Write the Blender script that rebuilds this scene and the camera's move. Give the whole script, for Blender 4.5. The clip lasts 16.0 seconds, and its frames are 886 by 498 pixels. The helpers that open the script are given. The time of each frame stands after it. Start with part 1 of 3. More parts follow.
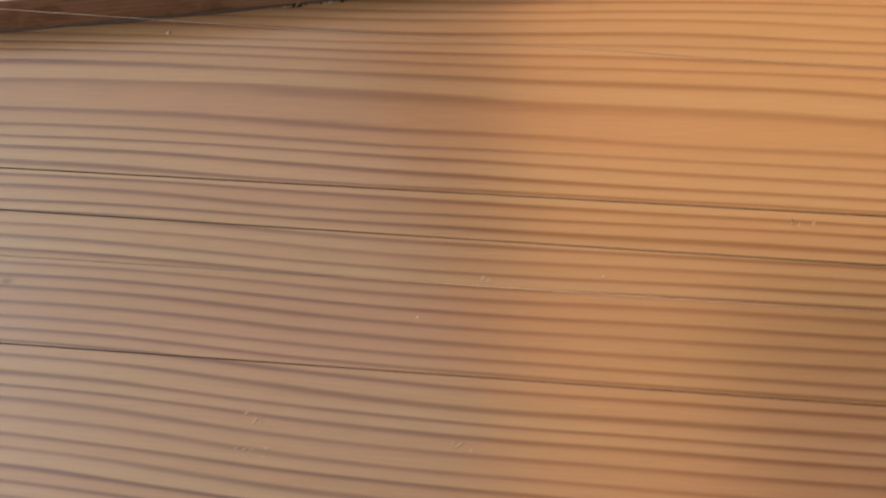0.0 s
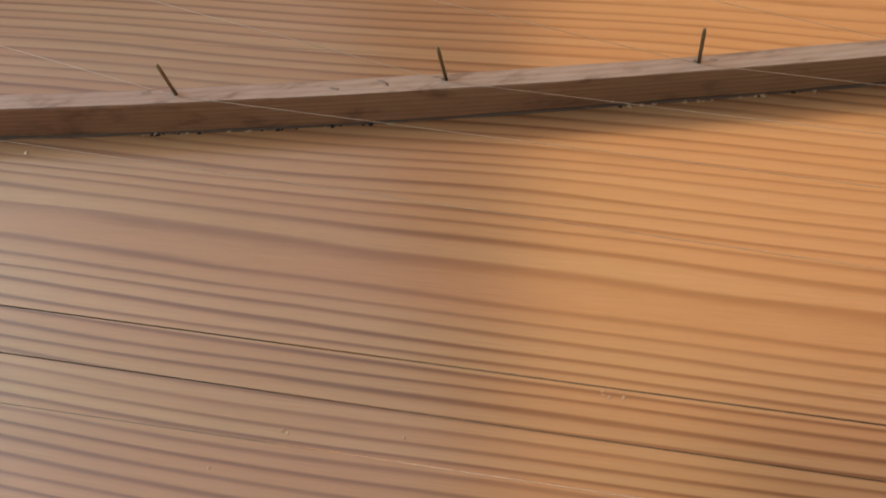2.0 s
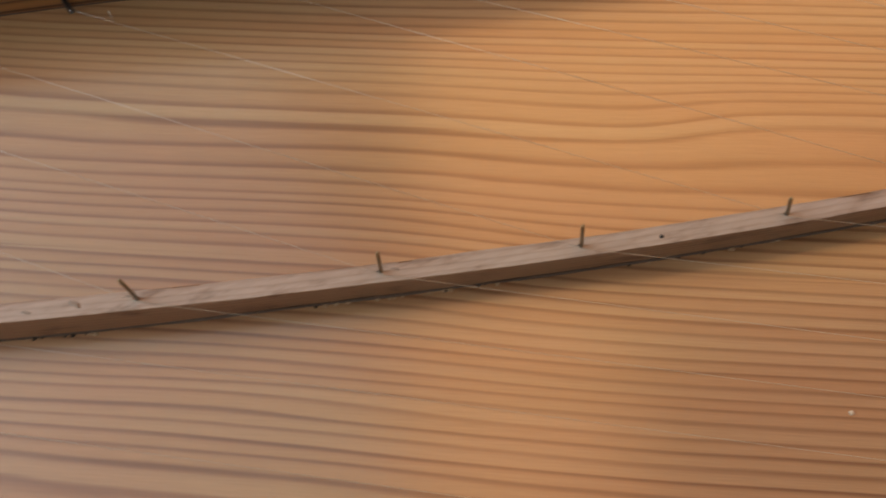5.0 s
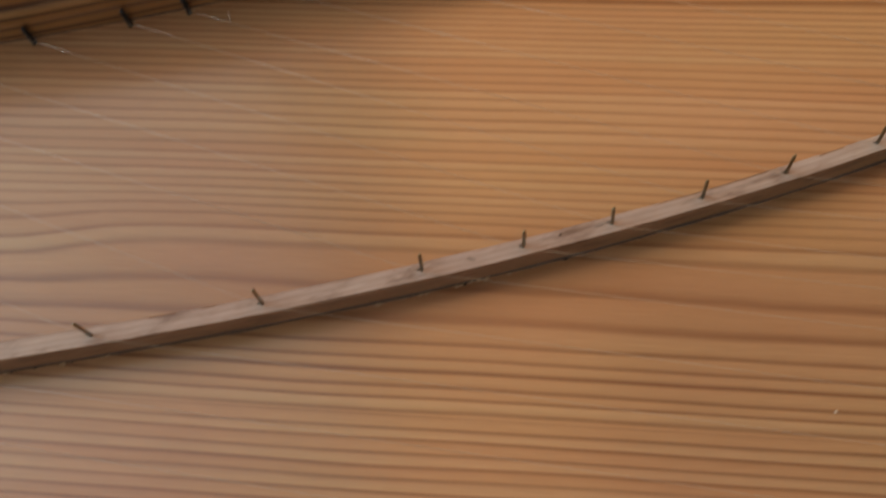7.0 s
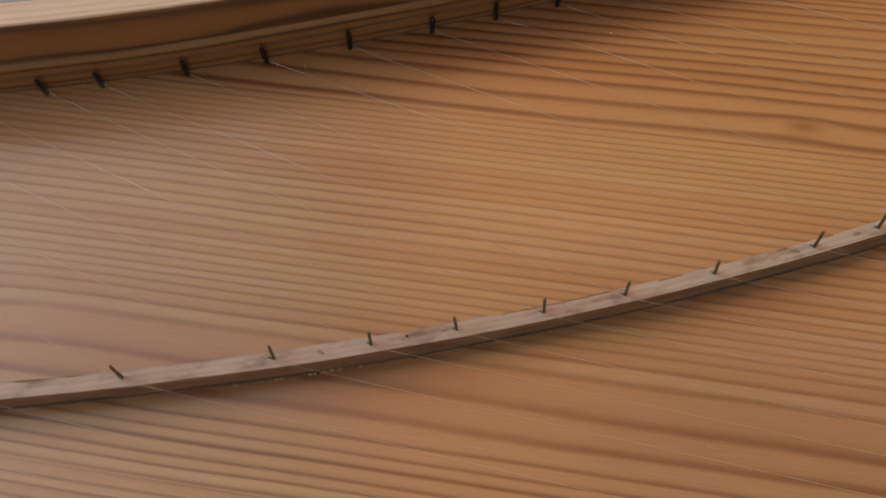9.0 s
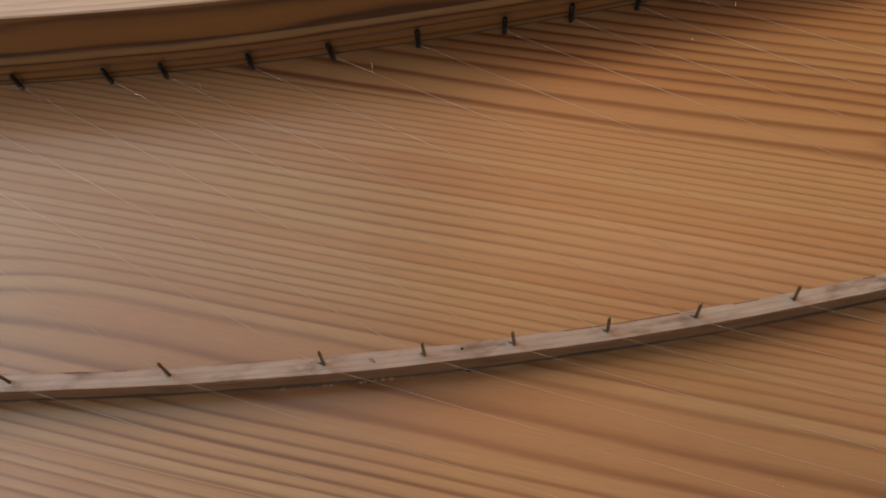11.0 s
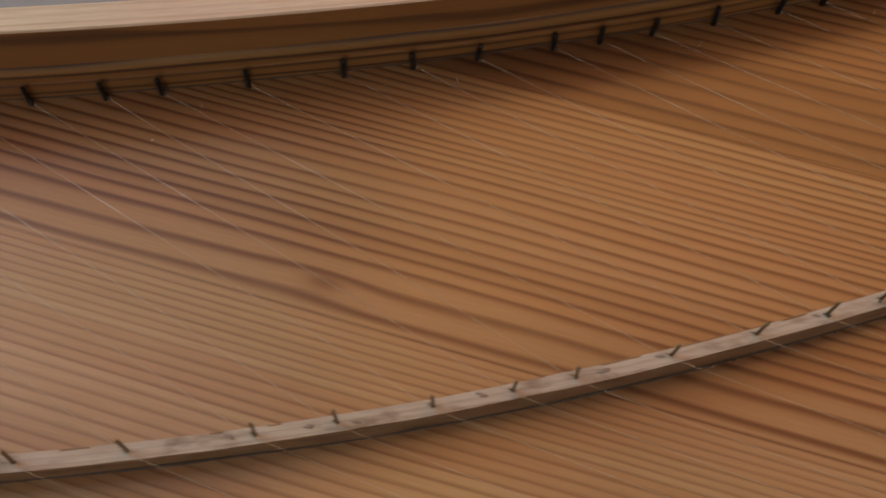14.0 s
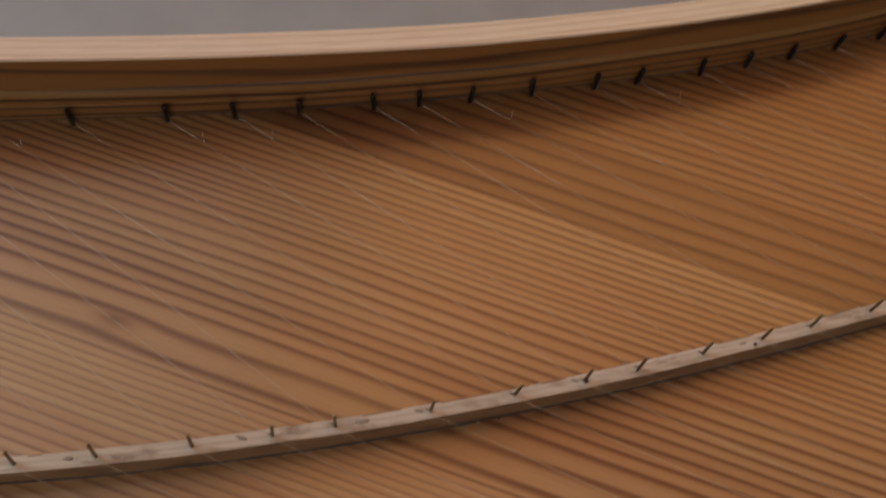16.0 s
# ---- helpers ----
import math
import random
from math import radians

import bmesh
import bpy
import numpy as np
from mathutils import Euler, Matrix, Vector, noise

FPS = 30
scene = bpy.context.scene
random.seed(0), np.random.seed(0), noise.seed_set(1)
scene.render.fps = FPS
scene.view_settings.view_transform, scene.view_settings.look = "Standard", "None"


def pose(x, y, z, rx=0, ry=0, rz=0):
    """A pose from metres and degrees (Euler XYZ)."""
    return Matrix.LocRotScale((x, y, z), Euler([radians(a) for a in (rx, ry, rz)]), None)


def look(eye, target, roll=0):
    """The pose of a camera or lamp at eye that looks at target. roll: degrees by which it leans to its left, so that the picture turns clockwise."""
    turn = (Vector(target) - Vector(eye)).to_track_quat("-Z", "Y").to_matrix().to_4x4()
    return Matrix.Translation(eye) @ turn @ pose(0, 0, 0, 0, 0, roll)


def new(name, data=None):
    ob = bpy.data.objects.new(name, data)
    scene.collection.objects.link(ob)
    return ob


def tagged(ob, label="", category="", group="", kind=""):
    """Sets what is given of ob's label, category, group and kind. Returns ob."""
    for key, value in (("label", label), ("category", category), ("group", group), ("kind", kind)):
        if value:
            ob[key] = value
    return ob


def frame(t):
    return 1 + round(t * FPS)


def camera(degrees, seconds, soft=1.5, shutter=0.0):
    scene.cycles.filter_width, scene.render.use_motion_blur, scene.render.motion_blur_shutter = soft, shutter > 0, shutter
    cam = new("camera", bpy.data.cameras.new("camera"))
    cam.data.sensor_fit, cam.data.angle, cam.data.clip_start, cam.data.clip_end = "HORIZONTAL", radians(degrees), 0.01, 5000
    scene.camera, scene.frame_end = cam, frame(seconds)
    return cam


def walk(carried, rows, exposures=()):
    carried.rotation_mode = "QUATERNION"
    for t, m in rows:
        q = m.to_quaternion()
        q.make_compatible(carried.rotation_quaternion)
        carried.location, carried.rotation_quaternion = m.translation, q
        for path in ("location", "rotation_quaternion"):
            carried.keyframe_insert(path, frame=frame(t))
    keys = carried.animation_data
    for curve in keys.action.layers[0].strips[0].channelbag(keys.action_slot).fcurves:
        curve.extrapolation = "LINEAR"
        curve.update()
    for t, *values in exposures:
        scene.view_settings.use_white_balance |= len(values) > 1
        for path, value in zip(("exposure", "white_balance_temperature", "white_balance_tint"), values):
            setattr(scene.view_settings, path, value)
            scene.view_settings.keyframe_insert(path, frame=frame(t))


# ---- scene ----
# Close view over the soundboard of a keyboard instrument: curved bridge with pins,
# strings, hitch pins and the bentside of the case. One plan unit is 15 cm.
U = 0.15
cam = camera(52.00, 16.0, soft=1.7, shutter=0.5)
PATH = [
    (0, (-0.29421, -0.13254, 0.20030), (-0.29287, 0.00211, -0.06778), -16.62),
    (0.5, (-0.27768, -0.13464, 0.19553), (-0.27329, 0.01317, -0.06549), -13.69),
    (1, (-0.26177, -0.13224, 0.19977), (-0.25589, 0.01746, -0.06014), -12.32),
    (1.5, (-0.25221, -0.13408, 0.19523), (-0.24466, 0.02329, -0.06007), -11.48),
    (2, (-0.24506, -0.13077, 0.19591), (-0.23788, 0.03220, -0.05586), -11.23),
    (2.5, (-0.24106, -0.12161, 0.19852), (-0.23250, 0.03772, -0.05552), -10.49),
    (3, (-0.23445, -0.11439, 0.20286), (-0.21805, 0.04391, -0.05145), -7.73),
    (3.2, (-0.22624, -0.11396, 0.20462), (-0.21049, 0.04719, -0.04793), -8.38),
    (5.3, (-0.15213, -0.07075, 0.24437), (-0.11964, 0.04543, -0.03031), -4.74),
    (5.5, (-0.14089, -0.07608, 0.24086), (-0.09956, 0.03898, -0.03310), -1.59),
    (6, (-0.07559, -0.09818, 0.22462), (-0.04697, 0.01551, -0.05153), -5.34),
    (6.5, (0.00429, -0.10149, 0.24057), (0.01310, 0.00653, -0.03916), -13.00),
    (7, (0.03838, -0.10172, 0.25480), (0.05629, 0.01307, -0.02179), -9.59),
    (7.5, (0.06393, -0.10576, 0.27215), (0.08350, 0.02020, 0.00058), -10.23),
    (8, (0.07798, -0.10282, 0.27805), (0.09808, 0.02251, 0.00623), -8.48),
    (8.5, (0.08684, -0.10091, 0.27964), (0.10560, 0.02347, 0.00728), -7.26),
    (9, (0.08932, -0.09879, 0.27793), (0.10557, 0.02153, 0.00360), -5.92),
    (9.2, (0.09005, -0.09880, 0.27601), (0.10556, 0.01999, 0.00097), -5.26),
    (11.3, (0.09163, -0.08819, 0.26767), (0.08604, 0.03695, -0.00493), -12.30),
    (11.5, (0.10383, -0.07595, 0.28415), (0.09915, 0.03437, 0.00521), -11.91),
    (12, (0.11728, -0.07530, 0.27674), (0.12830, 0.04631, 0.00271), -6.44),
    (12.5, (0.16943, -0.07568, 0.24977), (0.18595, 0.05298, -0.02074), -1.36),
    (13, (0.20652, -0.06929, 0.24205), (0.21822, 0.06480, -0.02606), -1.76),
    (13.5, (0.22999, -0.07134, 0.25136), (0.24811, 0.05622, -0.01957), 1.77),
    (14, (0.25477, -0.07355, 0.25269), (0.27691, 0.05415, -0.01787), 4.22),
    (14.5, (0.28071, -0.07429, 0.25646), (0.30622, 0.05253, -0.01422), 7.33),
    (15, (0.29445, -0.07831, 0.25837), (0.31976, 0.05061, -0.01134), 7.58),
    (15.5, (0.30544, -0.08241, 0.25959), (0.33135, 0.04687, -0.00988), 8.06),
    (16, (0.31094, -0.07769, 0.27114), (0.34265, 0.05806, 0.00550), 10.87),
]
walk(cam, [(t, look(eye, target, roll)) for t, eye, target, roll in PATH],
     exposures=[(0, -0.06), (3.2, -0.06), (6, -0.15), (7, -0.20), (9, -0.18), (13, -0.31), (16, -0.31)])

# ---- world and light ----
world = bpy.data.worlds.new("world")
scene.world = world
world.use_nodes = True
wn = world.node_tree
sky = wn.nodes.new("ShaderNodeTexSky")
sky.sky_type = "NISHITA"
sky.sun_disc = False
sky.sun_elevation = radians(30)
sky.sun_rotation = radians(200)
wn.nodes["Background"].inputs[1].default_value = 0.1
wn.links.new(sky.outputs[0], wn.nodes["Background"].inputs[0])


def area_lamp(name, eye, target, size, size_y, power, colour):
    data = bpy.data.lights.new(name, "AREA")
    data.shape, data.size, data.size_y, data.energy, data.color = "RECTANGLE", size, size_y, power, colour
    ob = new(name, data)
    ob.matrix_world = look(eye, target)
    return ob


def panel_lamp(name, centre, turn, size, size_y, power, colour):
    """A flat lamp under the ceiling that shines straight down, turned about the vertical."""
    ob = area_lamp(name, (0, 0, 1), (0, 0, 0), size, size_y, power, colour)
    ob.matrix_world = pose(*centre, 0, 0, turn)
    return ob


# daylight through a window beyond the bentside, an added fill lamp behind the viewer, and added warm and cool panels
# high under the ceiling
area_lamp("window_light", (-3.88, 1.9, 2.0), (0.1, 0.0, 0.0), 2.8, 2.4, 268, (0.75, 0.91, 0.97))
# fill for the bridge front and the case side, with no known source
area_lamp("front_fill_light", (-0.4, -2.33, 1.0), (-0.1, 0.0, 0.0), 1.35, 1.2, 7.2, (1.0, 0.93, 0.80))
# added panels, shaped so their reflections lay warm and cool sheen on the board
GLOW, COOL = (1.0, 0.40, 0.10), (0.75, 0.90, 1.0)
PANELS = (((3.8, 4.03, 5.85), -17, 6.0, 5.0, 285, GLOW), ((0.55, 1.35, 5.85), -17, 1.5, 2.3, 22, GLOW), ((-2.2, 4.3, 5.85), 0, 3.6, 6.6, 40, COOL))
for centre, turn, wide, deep, power, colour in PANELS:
    panel_lamp("sheen_panel_light", centre, turn, wide, deep, power, colour)


# ---- materials ----
def material(name):
    m = bpy.data.materials.new(name)
    m.use_nodes = True
    return m, m.node_tree, m.node_tree.nodes["Principled BSDF"]


def node(nt, kind, **values):
    n = nt.nodes.new(kind)
    for key, value in values.items():
        if key in n.inputs:
            n.inputs[key].default_value = value
    return n


def math_node(nt, op, a, b=None, c=None):
    n = nt.nodes.new("ShaderNodeMath")
    n.operation = op
    for i, v in enumerate((a, b, c)):
        if v is None:
            continue
        if isinstance(v, (int, float)):
            n.inputs[i].default_value = v
        else:
            nt.links.new(v, n.inputs[i])
    return n.outputs[0]


def ramp(nt, fac, stops):
    n = nt.nodes.new("ShaderNodeValToRGB")
    e = n.color_ramp.elements
    while len(e) < len(stops):
        e.new(0.5)
    for el, (p, col) in zip(e, stops):
        el.position, el.color = p, (*col, 1)
    nt.links.new(fac, n.inputs[0])
    return n.outputs[0]


def mix(nt, mode, fac, a, b):
    n = nt.nodes.new("ShaderNodeMix")
    n.data_type, n.blend_type = "RGBA", mode
    for sock, v in ((n.inputs[0], fac), (n.inputs[6], a), (n.inputs[7], b)):
        if isinstance(v, (int, float)):
            sock.default_value = v
        elif isinstance(v, tuple):
            sock.default_value = (*v, 1)
        else:
            nt.links.new(v, sock)
    return n.outputs[2]


def noise_at(nt, vec, scale, detail=2.0, rough=0.5):
    n = node(nt, "ShaderNodeTexNoise", Scale=scale, Detail=detail, Roughness=rough)
    nt.links.new(vec, n.inputs["Vector"])
    return n.outputs[0]


def scaled(nt, vec, sx, sy, sz):
    n = nt.nodes.new("ShaderNodeMapping")
    n.inputs["Scale"].default_value = (sx, sy, sz)
    nt.links.new(vec, n.inputs["Vector"])
    return n.outputs[0]


def bump(nt, bsdf, height, strength, distance):
    n = node(nt, "ShaderNodeBump", Strength=strength, Distance=distance)
    nt.links.new(height, n.inputs["Height"])
    nt.links.new(n.outputs[0], bsdf.inputs["Normal"])


def ringed_wood(name, pale, dark, rough, coat=0.0, wave=0.35, contrast=1.0, knots=(), planks=(), stains=0.0, worn=None, sheen_fall=None, flipped=None):
    """Softwood with growth rings. The mesh carries, for each vertex, the ring count (ring) and
    the place along and across the grain in metres (along, across)."""
    m, nt, bsdf = material(name)
    at = []
    for key in ("ring", "along", "across"):
        a = nt.nodes.new("ShaderNodeAttribute")
        a.attribute_name = key
        at.append(a.outputs["Fac"])
    ring, along, across = at
    comb = nt.nodes.new("ShaderNodeCombineXYZ")
    nt.links.new(along, comb.inputs[0])
    nt.links.new(across, comb.inputs[1])
    vec = comb.outputs[0]
    w1 = noise_at(nt, scaled(nt, vec, 5, 9, 1), 1.0, 1.0)
    w2 = noise_at(nt, scaled(nt, vec, 14, 90, 1), 1.0, 1.0)
    ph = math_node(nt, "ADD", ring, math_node(nt, "MULTIPLY_ADD", w1, wave * 4, -wave * 2 + 0.1))
    ph = math_node(nt, "ADD", ph, math_node(nt, "MULTIPLY_ADD", w2, wave, -wave / 2))
    # good and bad years: uneven ring widths
    w3 = noise_at(nt, scaled(nt, vec, 1.5, 110, 1), 1.0, 1.0)
    calm = nt.nodes.new("ShaderNodeMapRange")
    for k, v in enumerate((36.0, 46.0, 0.95, 0.25)):
        calm.inputs[k + 1].default_value = v
    nt.links.new(ring, calm.inputs[0])
    ph = math_node(nt, "ADD", ph, math_node(nt, "MULTIPLY", math_node(nt, "SUBTRACT", w3, 0.5), calm.outputs[0]))
    saw = math_node(nt, "FRACT", ph)
    if flipped:
        # a plank laid the other way round: its rings end towards the other side
        inside = math_node(nt, "MULTIPLY", math_node(nt, "GREATER_THAN", across, flipped[0]), math_node(nt, "LESS_THAN", across, flipped[1]))
        saw = math_node(nt, "ADD", math_node(nt, "MULTIPLY", saw, math_node(nt, "MULTIPLY_ADD", inside, -2.0, 1.0)), inside)
    # slow rise of the late wood, quicker end of the year
    late = ramp(nt, saw, [(0.0, (0.68,) * 3), (0.09, (0.08,) * 3), (0.40, (0.03,) * 3), (0.66, (0.24,) * 3), (0.85, (0.90,) * 3), (0.94, (1.0,) * 3), (1.0, (0.68,) * 3)])
    cell = nt.nodes.new("ShaderNodeTexWhiteNoise")
    cell.noise_dimensions = "1D"
    nt.links.new(math_node(nt, "FLOOR", ph), cell.inputs["W"])
    late = math_node(nt, "MULTIPLY", late, math_node(nt, "ADD", math_node(nt, "MULTIPLY", cell.outputs[0], math_node(nt, "MULTIPLY", calm.outputs[0], 0.32)), math_node(nt, "MULTIPLY_ADD", calm.outputs[0], -0.10, 0.74)))
    patch = noise_at(nt, scaled(nt, vec, 6, 40, 1), 1.0, 3.0)
    late = math_node(nt, "MULTIPLY", late, math_node(nt, "MULTIPLY_ADD", patch, 1.3 * contrast, 0.30 * contrast))
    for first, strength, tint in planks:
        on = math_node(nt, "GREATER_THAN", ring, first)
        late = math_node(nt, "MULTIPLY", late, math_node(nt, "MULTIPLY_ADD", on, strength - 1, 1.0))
    late = math_node(nt, "MINIMUM", late, 1.0)
    col = mix(nt, "MIX", late, pale, dark)
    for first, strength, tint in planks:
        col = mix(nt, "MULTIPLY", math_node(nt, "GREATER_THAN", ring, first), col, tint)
    tone = noise_at(nt, scaled(nt, vec, 4, 14, 1), 1.0, 3.0)
    col = mix(nt, "MULTIPLY", 0.55, col, ramp(nt, tone, [(0.3, (0.72, 0.66, 0.60)), (0.7, (1.0, 1.0, 1.0))]))
    blush = noise_at(nt, scaled(nt, vec, 7, 22, 1), 1.0, 2.0)
    col = mix(nt, "MULTIPLY", 0.7 * min(1.0, contrast), col, ramp(nt, blush, [(0.36, (1.0, 0.90, 0.92)), (0.62, (0.97, 1.0, 0.93))]))
    for ku, kv, su, sv in knots:
        du = math_node(nt, "POWER", math_node(nt, "DIVIDE", math_node(nt, "SUBTRACT", along, ku), su), 2.0)
        dv = math_node(nt, "POWER", math_node(nt, "DIVIDE", math_node(nt, "SUBTRACT", across, kv), sv), 2.0)
        spot = math_node(nt, "POWER", 2.718, math_node(nt, "MULTIPLY", math_node(nt, "ADD", du, dv), -1.0))
        col = mix(nt, "MIX", math_node(nt, "MULTIPLY", spot, 0.85), col, dark)
    band = nt.nodes.new("ShaderNodeTexWhiteNoise")
    band.noise_dimensions = "1D"
    nt.links.new(math_node(nt, "ADD", math_node(nt, "FLOOR", ph), 0.37), band.inputs["W"])
    col = mix(nt, "MULTIPLY", math_node(nt, "MULTIPLY", band.outputs[0], 0.5 * contrast), col, (0.86, 0.68, 0.56))
    if stains:
        tc = nt.nodes.new("ShaderNodeTexCoord")
        grime = noise_at(nt, scaled(nt, tc.outputs["Object"], 60, 160, 160), 1.0, 4.0, 0.6)
        col = mix(nt, "MULTIPLY", stains, col, ramp(nt, grime, [(0.32, (0.46, 0.38, 0.33)), (0.47, (0.90, 0.87, 0.85)), (0.72, (1.0, 1.0, 1.0))]))
    if worn:
        # grimy at one end, scrubbed paler towards the other
        a0, a1, tint0, tint1 = worn
        reach = nt.nodes.new("ShaderNodeMapRange")
        reach.inputs[1].default_value, reach.inputs[2].default_value = a0, a1
        nt.links.new(math_node(nt, "ADD", along, math_node(nt, "MULTIPLY_ADD", tone, 0.16, -0.08)), reach.inputs[0])
        col = mix(nt, "MULTIPLY", 1.0, col, mix(nt, "MIX", reach.outputs[0], tint0, tint1))
    fibre = noise_at(nt, scaled(nt, vec, 70, 2600, 1), 1.0, 3.0, 0.6)
    col = mix(nt, "MULTIPLY", 0.6, col, ramp(nt, fibre, [(0.25, (0.70, 0.66, 0.62)), (0.65, (1, 1, 1))]))
    nt.links.new(col, bsdf.inputs["Base Color"])
    rg = math_node(nt, "MULTIPLY_ADD", fibre, 0.16, rough - 0.08)
    nt.links.new(math_node(nt, "ADD", rg, math_node(nt, "MULTIPLY", late, 0.06)), bsdf.inputs["Roughness"])
    bsdf.inputs["Coat Weight"].default_value = coat
    bsdf.inputs["Coat Roughness"].default_value = 0.20
    bsdf.inputs["Coat IOR"].default_value = 1.8
    if sheen_fall:
        # sheen set by place: coat weight falls towards the treble, holding panel reflections to the bass end
        a0, a1, weight = sheen_fall
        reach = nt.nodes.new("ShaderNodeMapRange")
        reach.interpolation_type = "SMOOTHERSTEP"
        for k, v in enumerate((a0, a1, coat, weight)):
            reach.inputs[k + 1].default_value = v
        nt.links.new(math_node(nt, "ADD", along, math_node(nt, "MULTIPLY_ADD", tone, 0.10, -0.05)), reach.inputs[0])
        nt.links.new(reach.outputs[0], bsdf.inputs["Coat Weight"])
    bump(nt, bsdf, math_node(nt, "ADD", math_node(nt, "MULTIPLY", late, -0.6), math_node(nt, "MULTIPLY", fibre, 0.5)), 0.35, 0.0004)
    return m


def metal(name, colour, rough, metallic=1.0, tarnish=0.6):
    m, nt, bsdf = material(name)
    tc = nt.nodes.new("ShaderNodeTexCoord")
    n = noise_at(nt, tc.outputs["Object"], 900, 3.0)
    col = mix(nt, "MULTIPLY", tarnish, colour, ramp(nt, n, [(0.3, (0.55, 0.5, 0.45)), (0.7, (1, 1, 1))]))
    nt.links.new(col, bsdf.inputs["Base Color"])
    bsdf.inputs["Metallic"].default_value = metallic
    nt.links.new(math_node(nt, "MULTIPLY_ADD", n, 0.4 * tarnish, rough - 0.2 * tarnish), bsdf.inputs["Roughness"])
    return m


def plain(name, a, b, scale, rough, relief=0.0005):
    m, nt, bsdf = material(name)
    tc = nt.nodes.new("ShaderNodeTexCoord")
    n = noise_at(nt, tc.outputs["Object"], scale, 5.0)
    big = noise_at(nt, tc.outputs["Object"], scale / 12, 3.0)
    col = mix(nt, "MIX", n, a, b)
    col = mix(nt, "MULTIPLY", 0.5, col, ramp(nt, big, [(0.3, (0.6, 0.6, 0.62)), (0.7, (1, 1, 1))]))
    nt.links.new(col, bsdf.inputs["Base Color"])
    bsdf.inputs["Roughness"].default_value = rough
    bump(nt, bsdf, n, 0.4, relief)
    return m


PINE = ringed_wood("varnished_pine", (0.445, 0.292, 0.156), (0.17, 0.068, 0.023), 0.46, coat=1.0, sheen_fall=(-0.12, 0.16, 0.35), flipped=(-0.18 * U, 0.772 * U), wave=0.27, contrast=1.2,
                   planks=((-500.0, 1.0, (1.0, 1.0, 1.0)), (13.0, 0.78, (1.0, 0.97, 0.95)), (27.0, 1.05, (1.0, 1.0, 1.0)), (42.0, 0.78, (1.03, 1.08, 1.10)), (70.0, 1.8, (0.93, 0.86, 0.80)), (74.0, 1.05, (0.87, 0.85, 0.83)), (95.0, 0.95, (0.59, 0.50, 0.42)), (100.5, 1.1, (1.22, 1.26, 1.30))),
                   knots=((0.2071, 0.1244, 0.0065, 0.0028), (-0.3734, -0.1546, 0.0016, 0.0010)))
WALL_PINE = ringed_wood("aged_pine", (0.265, 0.142, 0.043), (0.065, 0.027, 0.010), 0.55, coat=0.05, wave=0.6, contrast=1.3)
TOP_PINE = ringed_wood("bare_pine", (0.70, 0.62, 0.53), (0.53, 0.42, 0.32), 0.55, wave=0.45, contrast=0.8)
# bridge: stained sides and worn grey top, with shade and light worked into both
SHADED_BEECH = ringed_wood("stained_shaded_beech", (0.27, 0.17, 0.105), (0.15, 0.085, 0.053), 0.55, wave=0.3, contrast=0.6, stains=0.9, worn=(-0.35, 0.22, (1.0, 0.88, 0.82), (0.92, 0.97, 0.88)))
WORN_LIT_BEECH = ringed_wood("worn_grey_lit_beech", (0.45, 0.39, 0.335), (0.28, 0.225, 0.18), 0.55, wave=0.3, contrast=0.5, stains=0.95, worn=(-0.35, 0.22, (0.92, 0.82, 0.83), (1.15, 1.2, 1.26)))
IRON = metal("blackened_iron", (0.022, 0.022, 0.025), 0.45, 0.6)
BRASS = metal("dull_brass", (0.27, 0.215, 0.125), 0.40)
WIRE = metal("drawn_wire", (0.41, 0.355, 0.285), 0.44, 0.7, tarnish=0.1)
BASS = metal("dark_wire", (0.16, 0.13, 0.10), 0.12, tarnish=0.15)
BRIGHT = metal("polished_wire", (0.52, 0.48, 0.41), 0.07, tarnish=0.05)
LOOP = metal("bright_wire", (0.62, 0.58, 0.52), 0.26, tarnish=0.2)
CONCRETE = plain("grey_floor", (0.22, 0.22, 0.232), (0.31, 0.31, 0.322), 9.0, 0.8)
PLASTER = plain("room_plaster", (0.62, 0.60, 0.56), (0.70, 0.68, 0.64), 20.0, 0.9)
DARK = plain("dark_hole", (0.012, 0.009, 0.006), (0.02, 0.015, 0.01), 400.0, 0.9)
CRUMB = plain("pale_crumb", (0.50, 0.39, 0.27), (0.62, 0.52, 0.40), 900.0, 0.7)
RESIDUE = plain("pale_residue", (0.40, 0.265, 0.155), (0.48, 0.33, 0.21), 900.0, 0.6)
# grime of the notches, and the shade drawn along the two feet
GRIME_SHADE = plain("worn_grime_shade", (0.045, 0.028, 0.02), (0.11, 0.07, 0.05), 1500.0, 0.7)
STAIN = plain("rubbed_stain", (0.19, 0.145, 0.115), (0.31, 0.245, 0.20), 1800.0, 0.75)
GLUE = plain("hide_glue", (0.30, 0.20, 0.11), (0.42, 0.30, 0.18), 700.0, 0.4)


# ---- mesh helpers ----
def obj(name, bm, mat, parent=None, label="", smooth=True):
    me = bpy.data.meshes.new(name)
    bm.normal_update()
    bm.to_mesh(me)
    bm.free()
    for p in me.polygons:
        p.use_smooth = smooth
    me.materials.append(mat)
    ob = new(name, me)
    ob.parent = parent
    if label:
        ob["label"] = label
    return ob


def part(name, bm, mat, parent, label="", smooth=True):
    return obj(name, bm, mat, parent, label, smooth)


def empty(name, place=(0, 0, 0)):
    ob = new(name)
    ob.empty_display_size = 0.01
    ob.location = place
    return ob


